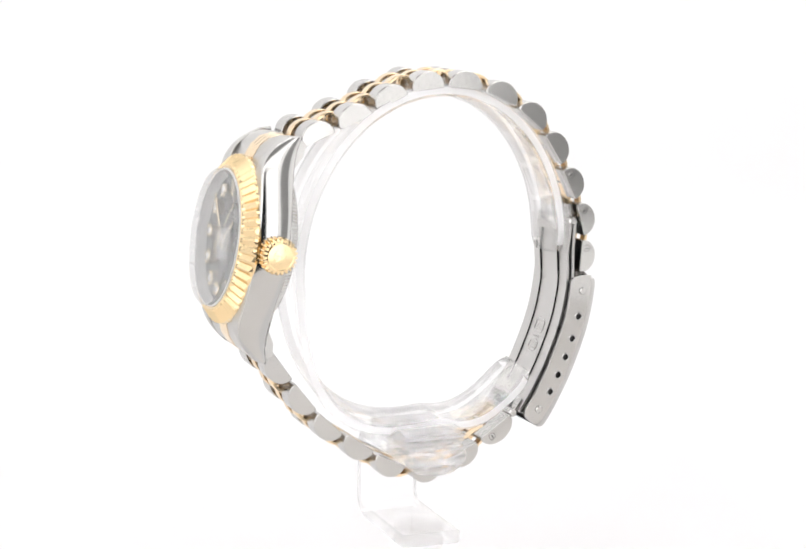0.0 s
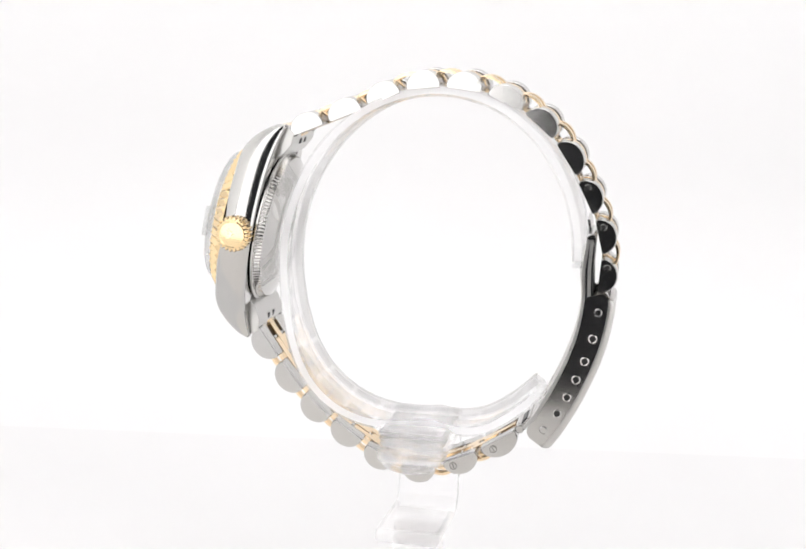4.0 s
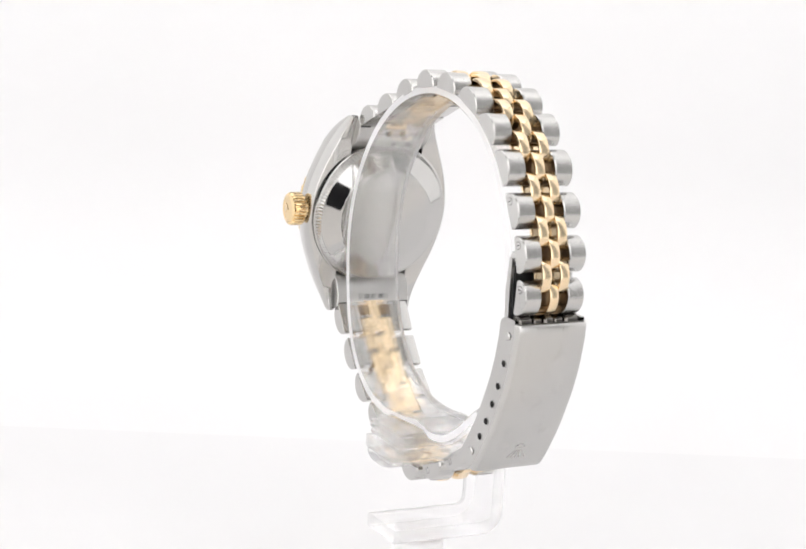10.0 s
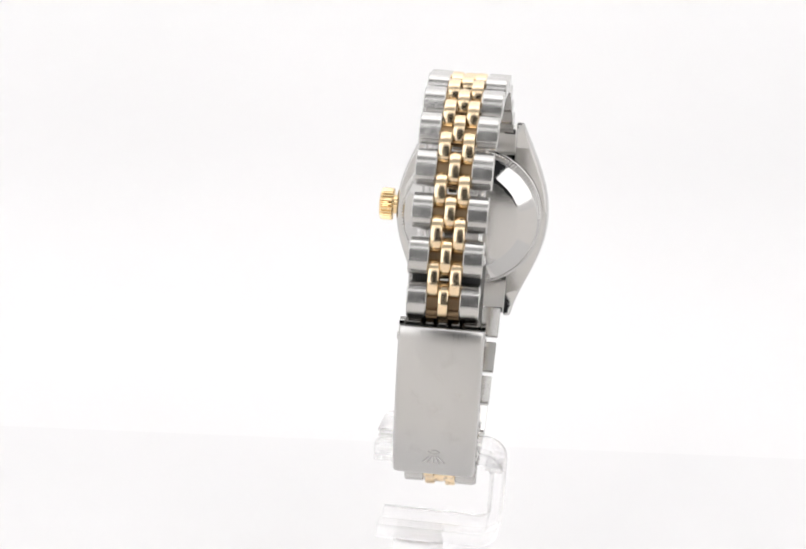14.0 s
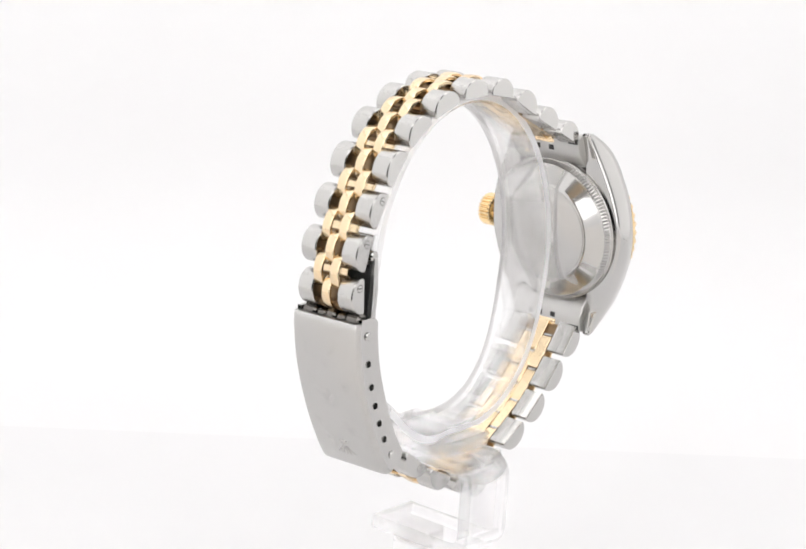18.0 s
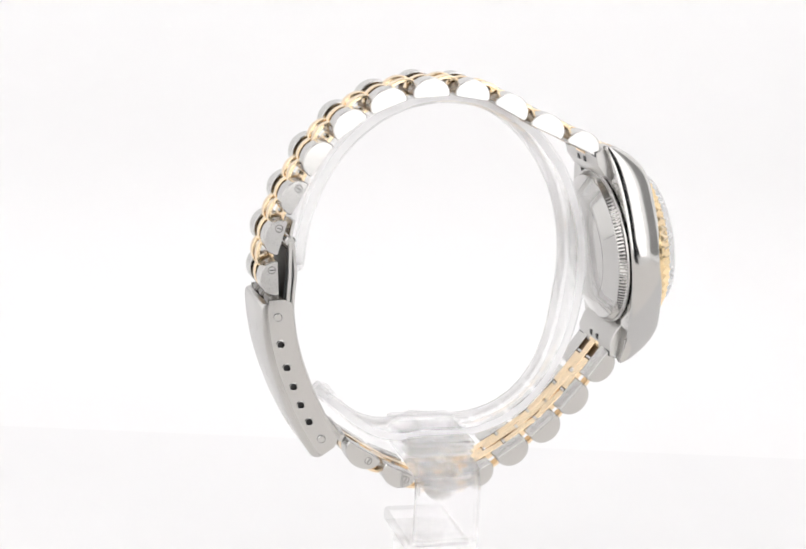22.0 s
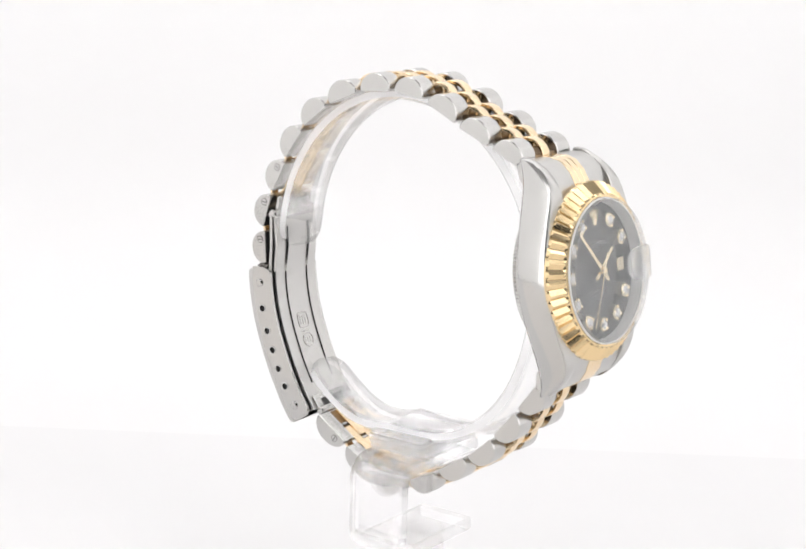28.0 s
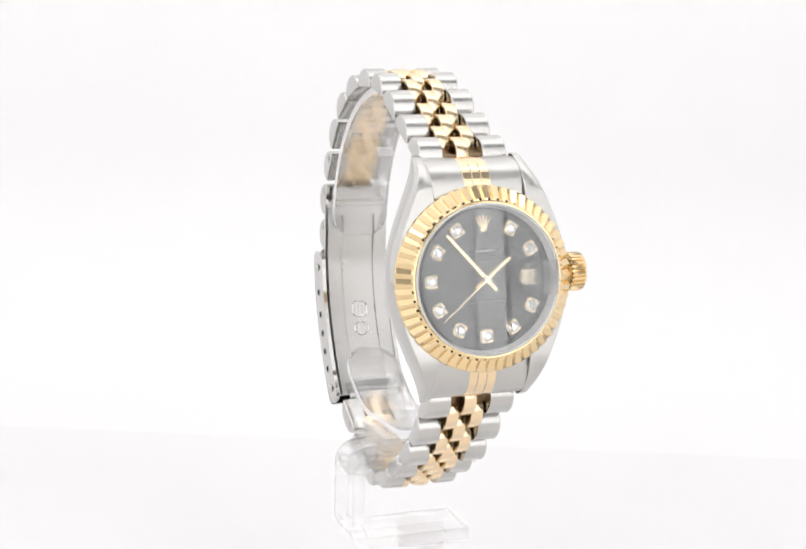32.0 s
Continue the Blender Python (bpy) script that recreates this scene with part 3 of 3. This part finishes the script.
def bracelet(chords, w_first, w_last, y_first, y_last, screws, yaws, lift=0.0):
    n = len(chords)
    for i, (a, b) in enumerate(chords):
        k = i / (n - 1)
        hw = w_first + (w_last - w_first) * k
        y = y_first + (y_last - y_first) * k
        g = 0.147 * 2 * hw
        m, c = chord_frame(a, b, y, yaws[i], lift)
        h = 2.75
        for s in (-1, 1):
            lo, hi = (g * 1.55, hw) if s > 0 else (-hw, -g * 1.55)
            ob = steel_link(m, c, h, lo, hi)
            if i in screws:
                bm = bmesh.new()
                e = hw + 0.01 if s > 0 else -hw - 0.01
                sx = screws[i]
                rod(bm, (sx, e - s * 0.3, 1.0), (sx, e + s * 0.015, 1.0), 0.66, 20)
                part("screw_seat", bm, black_polished, ob)
                bm = bmesh.new()
                rod(bm, (sx, e - s * 0.3, 1.0), (sx, e + s * 0.06, 1.0), 0.56, 16)
                sc = part("link_screw", bm, steel_polished, ob, "slotted steel bracelet screw")
                # black bar in place of a shaded screw slot
                bm = bmesh.new()
                box(bm, (sx - 0.07, e - 0.08, 0.65), (sx + 0.07, e + 0.08, 1.35), 0.02)
                part("screw_slot", bm, recess_shade, sc)
        gold_link(m, 5.4, h - 0.1, -g / 2 + 0.02, g / 2 - 0.02)
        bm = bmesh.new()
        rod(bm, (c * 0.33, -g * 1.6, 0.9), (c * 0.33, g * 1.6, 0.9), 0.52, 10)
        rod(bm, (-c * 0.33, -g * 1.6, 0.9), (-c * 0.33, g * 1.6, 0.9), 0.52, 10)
        part("link_pin", bm, pin_gap_brown, watch, at=mm_pose(m))
        bm = bmesh.new()
        for px, py in ((c / 2 + 0.36, 0), (0.0, g), (0.0, -g)):
            rod(bm, (px, py - g * 0.4, 0.3), (px, py + g * 0.4, 0.3), 0.28, 8)
        part("joint_pin", bm, steel_polished, watch, at=mm_pose(m))
        # added brown filler gives the gaps between the links their shade
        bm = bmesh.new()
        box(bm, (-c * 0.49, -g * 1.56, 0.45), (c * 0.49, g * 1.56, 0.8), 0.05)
        part("link_gap_shade", bm, pin_gap_brown, watch, "dark brown filler for the shade between the links", at=mm_pose(m))
        if i < n - 1:
            a2, b2 = mid_frame(chords[i], chords[i + 1])
            m2, _ = chord_frame(a2, b2, y + (y_last - y_first) / (n - 1) / 2, (yaws[i] + yaws[i + 1]) / 2, lift)
            for s in (-1, 1):
                gold_link(m2, 5.4, h - 0.15, s * g - g / 2 + 0.02, s * g + g / 2 - 0.02)


bracelet(UPPER, 6.4, 5.0, 0.4, -0.35, {8: -1.3, 9: -1.3, 10: -1.3}, [0, 0, 0, 0, 0, 0.2, 0.5, 1.0, 1.7, 2.3, 2.7])
bracelet(LOWER, 5.1, 6.4, -0.3, 0.4, {0: 1.3, 1: 1.3}, [2.7, 2.0, 1.2, 0.6, 0.2, 0, 0, 0], 0.6)

# ---------------------------------------------------------------- clasp
SPINE = [(-26.0, 0.35), (-25.95, -2.2), (-25.3, -6.3), (-24.3, -9.85), (-23.2, -12.8), (-22.0, -15.65), (-20.65, -18.3), (-19.3, -20.7), (-17.6, -23.1)]


def spine(s):
    """Point and outward normal of the clasp's middle line at s in 0..1."""
    f = s * (len(SPINE) - 1)
    i = min(int(f), len(SPINE) - 2)
    t = f - i
    P = [Vector(SPINE[max(0, min(len(SPINE) - 1, k))]) for k in (i - 1, i, i + 1, i + 2)]
    p = 0.5 * ((2 * P[1]) + (P[2] - P[0]) * t + (2 * P[0] - 5 * P[1] + 4 * P[2] - P[3]) * t * t + (3 * P[1] - P[0] - 3 * P[2] + P[3]) * t ** 3)
    j = max(0.02, min(0.98, s)) * (len(SPINE) - 1)
    a, b = Vector(SPINE[int(j)]), Vector(SPINE[min(int(j) + 1, len(SPINE) - 1)])
    a0, b0 = Vector(SPINE[max(0, int(j) - 1)]), Vector(SPINE[min(int(j) + 2, len(SPINE) - 1)])
    d = ((b - a).normalized() + (b0 - a0).normalized()).normalized()
    return p, Vector((d.y, -d.x))


def clasp_pt(s, w, y):
    p, n = spine(s)
    return Vector((p.x + n.x * w, y, p.y + n.y * w))


CY, CW = -0.4, 5.95
# the clasp sits slightly turned on the slack bracelet
TWIST[0] = Matrix.Translation((-23, CY, 0)) @ Matrix.Rotation(radians(2.7), 4, "Z") @ Matrix.Translation((23, -CY, 0))
# cover: outer plate with rounded shoulders
bm = bmesh.new()
rings = []
W_OUT, W_IN = 2.35, -2.35
for s in sorted([*np.linspace(0.035, 1.0, 40), 0.04, 0.05, 0.962, 0.988]):
    wo = W_OUT - (0.25 * (1 - (s - 0.035) / 0.03) ** 2 if s < 0.065 else 0) - (0.7 * ((s - 0.95) / 0.05) ** 2 if s > 0.95 else 0)
    sec = [(CW - 0.7, wo), (CW - 0.25, wo - 0.15), (CW, wo - 0.6), (CW, wo - 1.1), (CW - 0.6, wo - 1.1), (CW - 0.7, wo - 0.7)]
    full = [(y, w) for y, w in sec] + [(-y, w) for y, w in sec[::-1]]
    rings.append([clasp_pt(s, w, CY + y) for y, w in full])
loft(bm, rings)
clasp = part("clasp_cover", bm, steel_brushed_long, watch, "brushed steel clasp cover with pierced sides", 40)


def flange(side):
    """Side of the cover with five through holes and rounded ends."""
    bm = bmesh.new()
    yo, yi = CY + side * CW, CY + side * (CW - 0.6)
    hs = [(k + 2) / 8 for k in range(5)]
    edges = [0.1875, 0.3125, 0.4375, 0.5625, 0.6875, 0.8125]
    w0, w1 = W_IN, W_OUT - 1.1
    N = 24

    def quad(s0, s1, steps):
        ss = np.linspace(s0, s1, steps + 1)
        for a, b in zip(ss, ss[1:]):
            for y in (yo, yi):
                lim = lambda s: w0 + (1.6 * (1 - s / 0.07) ** 2 if s < 0.07 else 0) + (1.3 * ((s - 0.94) / 0.06) ** 2 if s > 0.94 else 0)
                v = [bm.verts.new(clasp_pt(q, w, y)) for q, w in ((a, lim(a)), (b, lim(b)), (b, w1), (a, w1))]
                bm.faces.new(v)
            v = [bm.verts.new(clasp_pt(q, lim(q), y)) for q, y in ((a, yo), (b, yo), (b, yi), (a, yi))]
            bm.faces.new(v)
    quad(0.0, 0.1875, 10)
    quad(0.8125, 1.0, 10)
    for k, h in enumerate(hs):
        s0, s1 = edges[k], edges[k + 1]
        p, n = spine(h)
        d = Vector((-n.y, n.x))
        rim, sq = {}, {}
        for y in (yo, yi):
            circ, outer = [], []
            for i in range(N):
                a = 2 * math.pi * i / N
                ca, sa = math.cos(a), math.sin(a)
                hr = 0.5
                q = p + n * (hr * sa) + d * (hr * ca)
                circ.append(bm.verts.new((q.x, y, q.y)))
                kk = 1 / max(abs(ca), abs(sa))
                fs, fw = ca * kk, sa * kk
                outer.append(bm.verts.new(clasp_pt(h + fs * (s1 - s0) / 2, (w1 * max(0, fw) + -w0 * min(0, fw)), y)))
            for i in range(N):
                j = (i + 1) % N
                bm.faces.new((circ[i], circ[j], outer[j], outer[i]))
            rim[y], sq[y] = circ, outer
        for i in range(N):
            j = (i + 1) % N
            bm.faces.new((rim[yo][i], rim[yo][j], rim[yi][j], rim[yi][i]))
            if min(i, j) > N / 2 and max(i, j) < N and sq[yo][i].co != sq[yi][i].co:
                bm.faces.new((sq[yo][i], sq[yo][j], sq[yi][j], sq[yi][i]))
    v = [bm.verts.new(clasp_pt(1.0, w, y)) for w, y in ((w0 + 1.3, yo), (w1, yo), (w1, yi), (w0 + 1.3, yi))]
    bm.faces.new(v)
    v = [bm.verts.new(clasp_pt(0.0, w, y)) for w, y in ((w0 + 1.6, yo), (w1, yo), (w1, yi), (w0 + 1.6, yi))]
    bm.faces.new(v)
    bmesh.ops.remove_doubles(bm, verts=bm.verts[:], dist=0.02)
    fl = part("clasp_side", bm, steel_flange, clasp, "satin steel clasp side with five holes", 30)
    for h in hs:
        p, n = spine(h)
        bm = bmesh.new()
        ring = Matrix(((1, 0, 0, p.x), (0, 0, side, yo), (0, 1, 0, p.y), (0, 0, 0, 1)))
        lathe(bm, [(0.5, -0.1), (0.5, 0.03), (0.58, 0.06), (0.68, 0.03), (0.68, -0.1)], 24, ring, True)
        part("hole_rim", bm, steel_polished, fl, "bright rim of a clasp hole")
    for s, w in ((0.125, -0.1), (0.9, -0.3)):
        bm = bmesh.new()
        q = clasp_pt(s, w, yo)
        rod(bm, (q.x, yo - side * 0.4, q.z), (q.x, yo + side * 0.02, q.z), 0.74, 20)
        part("rivet_seat", bm, recess_shade, clasp)
        bm = bmesh.new()
        rod(bm, (q.x, yo - side * 0.4, q.z), (q.x, yo + side * 0.28, q.z), 0.62, 20)
        part("rivet", bm, steel_polished, clasp, "polished steel rivet")
    return fl


flange(1)
flange(-1)


def blade(name, s0, s1, w, half, thick, mat, label, tip=None):
    bm = bmesh.new()
    pts = [spine(s) for s in np.linspace(s0, s1, 30)]
    path = [p + n * w for p, n in pts]
    if tip:
        path = [Vector(q) for q in tip] + path
    rings = []
    for i, p in enumerate(path):
        d = (path[min(i + 1, len(path) - 1)] - path[max(0, i - 1)]).normalized()
        n = Vector((d.y, -d.x)) * thick / 2
        o, q = p + n, p - n
        rings.append([(o.x, CY - half, o.y), (o.x, CY + half, o.y), (q.x, CY + half, q.y), (q.x, CY - half, q.y)])
    loft(bm, rings)
    return part(name, bm, mat, watch, label)


blade("clasp_blade", 0.0, 0.97, -1.75, 5.3, 0.5, steel_brushed_long, "brushed steel folding clasp blade", [(-24.2, 8.6), (-24.1, 4.0)])
inner = blade("inner_blade", 0.0, 0.98, -2.55, 5.05, 0.45, steel_brushed_long, "brushed inner clasp blade with pressed ribs", [(-23.7, 8.6), (-23.2, 4.0)])
# solid black strips paint the shade of the slits at the blades
blade("blade_gap_shade", 0.0, 0.9, -2.16, 4.7, 0.34, recess_shade, "black strip for the shade between the clasp blades", [(-24.0, 8.0), (-23.68, 4.0)])
blade("blade_gap_shade", 0.0, 0.06, -1.32, 4.75, 0.3, recess_shade, "black strip for the shade beside the clasp blade", [(-24.55, 7.6), (-24.45, 4.0)])
for y in (-2.7, 2.7):
    bm = bmesh.new()
    path = [Vector((-23.0, 7.0)), Vector((-22.75, 4.0))] + [spine(s)[0] + spine(s)[1] * -2.85 for s in np.linspace(0.05, 0.8, 20)]
    rings = []
    for i, p in enumerate(path):
        d = (path[min(i + 1, len(path) - 1)] - path[max(0, i - 1)]).normalized()
        n = Vector((d.y, -d.x))
        rings.append([(p.x + n.x * 0.15, CY + y - 0.2, p.y + n.y * 0.15), (p.x - n.x * 0.15, CY + y, p.y - n.y * 0.15), (p.x + n.x * 0.15, CY + y + 0.2, p.y + n.y * 0.15)])
    loft(bm, rings)
    part("rib", bm, steel_polished, inner)
def stamped_loop(name, s0, ds, dy, power, label=""):
    """A raised closed line on the inner blade: round for power 1, squarer below."""
    bm = bmesh.new()
    rings = []
    for i in range(32):
        a = 2 * math.pi * i / 32
        ca, sa = math.cos(a), math.sin(a)
        ca, sa = math.copysign(abs(ca) ** power, ca), math.copysign(abs(sa) ** power, sa)
        rings.append([clasp_pt(s0 + ds * k * ca, w, CY + dy * k * sa) for k, w in ((0.86, -2.7), (0.88, -2.82), (0.96, -2.88), (1.04, -2.82), (1.06, -2.7))])
    loft(bm, rings + [rings[0]], caps=False)
    bmesh.ops.remove_doubles(bm, verts=bm.verts[:], dist=1e-4)
    return part(name, bm, steel_polished, inner, label)


def stamped_bar(s0, s1, y0, y1, parent):
    bm = bmesh.new()
    loft(bm, [[clasp_pt(s0 + (s1 - s0) * k, w, CY + y0 + (y1 - y0) * k + e) for e, w in ((-0.17, -2.7), (-0.12, -2.85), (0.12, -2.85), (0.17, -2.7))] for k in np.linspace(0, 1, 6)])
    part("stamp_bar", bm, steel_polished, parent)


stamp = stamped_loop("stamped_oval", 0.50, 0.05, 1.25, 1.0, "stamped oval mark")
for y in (-0.55, 0.0, 0.55):
    stamped_bar(0.475, 0.525, y, y, stamp)
frame_mark = stamped_loop("stamped_frame", 0.365, 0.05, 1.3, 0.5, "stamped square mark")
for y in (-0.6, 0.0, 0.6):
    stamped_bar(0.335, 0.395, y, y, frame_mark)
for y in (-0.9, -0.45, 0.0, 0.45, 0.9):
    stamped_bar(0.425 + 0.006 * abs(y), 0.445, y * 1.3, y * 0.6, frame_mark)
bm = bmesh.new()
rod(bm, (-24.15, -5.55, 8.8), (-24.15, 4.6, 8.8), 0.78, 20)
part("clasp_pin", bm, steel_polished, watch, "polished steel clasp hinge pin")
bm = bmesh.new()
rod(bm, (-15.0, -4.6, -21.7), (-15.0, 4.0, -21.7), 0.7, 16)
part("clasp_pin", bm, steel_polished, watch, "polished steel clasp hinge pin")
# hinge plates at both ends of the blades; the black one stands for a shaded slot
for s0, s1, half, mat, w in ((0.90, 1.0, 4.3, steel_side, -2.95), (0.93, 0.985, 2.6, recess_shade, -3.08)):
    bm = bmesh.new()
    loft(bm, [[clasp_pt(s, w - 0.12, CY - half), clasp_pt(s, w - 0.12, CY + half), clasp_pt(s, w + 0.3, CY + half), clasp_pt(s, w + 0.3, CY - half)] for s in np.linspace(s0, s1, 5)])
    part("hinge_plate", bm, mat, inner)
bm = bmesh.new()
loft(bm, [[(x - 0.2, CY - 4.2, z), (x - 0.2, CY + 4.2, z), (x + 0.2, CY + 4.2, z), (x + 0.2, CY - 4.2, z)] for x, z in ((-23.9, 8.9), (-23.8, 10.2), (-23.5, 11.6))])
part("hinge_plate", bm, steel_side, inner, "satin steel hinge plate")
# emblem stamped on the cover: an oval and five plain bars below it
def on_cover(s, r, a, w):
    """Point above the cover: r millimetres from s, a degrees from the bracelet's line."""
    return clasp_pt(s + r * math.cos(radians(a)) / 27.0, W_OUT + w, CY + r * math.sin(radians(a)))


for k in range(-2, 3):
    bm = bmesh.new()
    rings = []
    for r, e in ((0.95, 3.5), (1.5, 4.2), (2.2, 3.4), (2.9 + 0.1 * abs(k), 2.0)):
        a = 15 * k
        rings.append([on_cover(0.765, r, a - e * 1.3, -0.1), on_cover(0.765, r, a - e, 0.07), on_cover(0.765, r, a + e, 0.07), on_cover(0.765, r, a + e * 1.3, -0.1)])
    loft(bm, rings)
    part("emblem_bar", bm, steel_polished, clasp)
bm = bmesh.new()
rings = []
for i in range(24):
    a = 2 * math.pi * i / 24
    rings.append([clasp_pt(0.765 + 0.45 * k * math.cos(a) / 27.0, W_OUT + w, CY + 0.85 * k * math.sin(a)) for k, w in ((0.75, -0.1), (0.78, 0.06), (1.0, 0.06), (1.06, -0.1))])
loft(bm, rings + [rings[0]], caps=False)
bmesh.ops.remove_doubles(bm, verts=bm.verts[:], dist=1e-4)
part("emblem_oval", bm, steel_polished, clasp)

# solid black filler stands for the shade inside the folded clasp
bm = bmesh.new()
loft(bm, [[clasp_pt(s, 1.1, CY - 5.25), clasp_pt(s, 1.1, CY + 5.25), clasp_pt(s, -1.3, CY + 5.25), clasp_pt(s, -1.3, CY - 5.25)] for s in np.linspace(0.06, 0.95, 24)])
part("clasp_inside_shade", bm, recess_shade, clasp, "black filler for the shade inside the clasp")
# row of dark barrels in the gap above the cover
for ya, yb, r in ((-5.2, -2.75, 1.35), (-2.6, -1.0, 1.1), (-0.85, 0.85, 1.35), (1.0, 2.6, 1.1), (2.75, 5.2, 1.35)):
    bm = bmesh.new()
    rod(bm, (-26.05, CY + ya, -0.5), (-26.05, CY + yb, -0.5), r, 16)
    part("hinge_barrel", bm, black_polished, clasp, "dark polished hinge barrel")


TWIST[0] = None


# ---------------------------------------------------------------- turning
def turn(t):
    """Turntable angle, one even turn in about 42 s."""
    return Matrix.Rotation(radians(206.787 - 8.5537 * t), 4, "Z")


SEAT = pose(-0.00024, -0.0040, 0.0625, 0, 0, -3.46) @ pose(0, 0, 0, 1.6, 0, 0)


def motions():
    times = [float(t) for t in range(33)]
    walk(watch, [(t, turn(t) @ SEAT) for t in times])
    walk(stand, [(t, turn(t) @ SEAT) for t in times])
    walk(turntable, [(t, turn(t)) for t in times])
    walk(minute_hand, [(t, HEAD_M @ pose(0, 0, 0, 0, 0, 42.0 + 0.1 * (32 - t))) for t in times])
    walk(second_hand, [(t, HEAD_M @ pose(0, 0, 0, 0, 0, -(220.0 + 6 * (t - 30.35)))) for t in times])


motions()
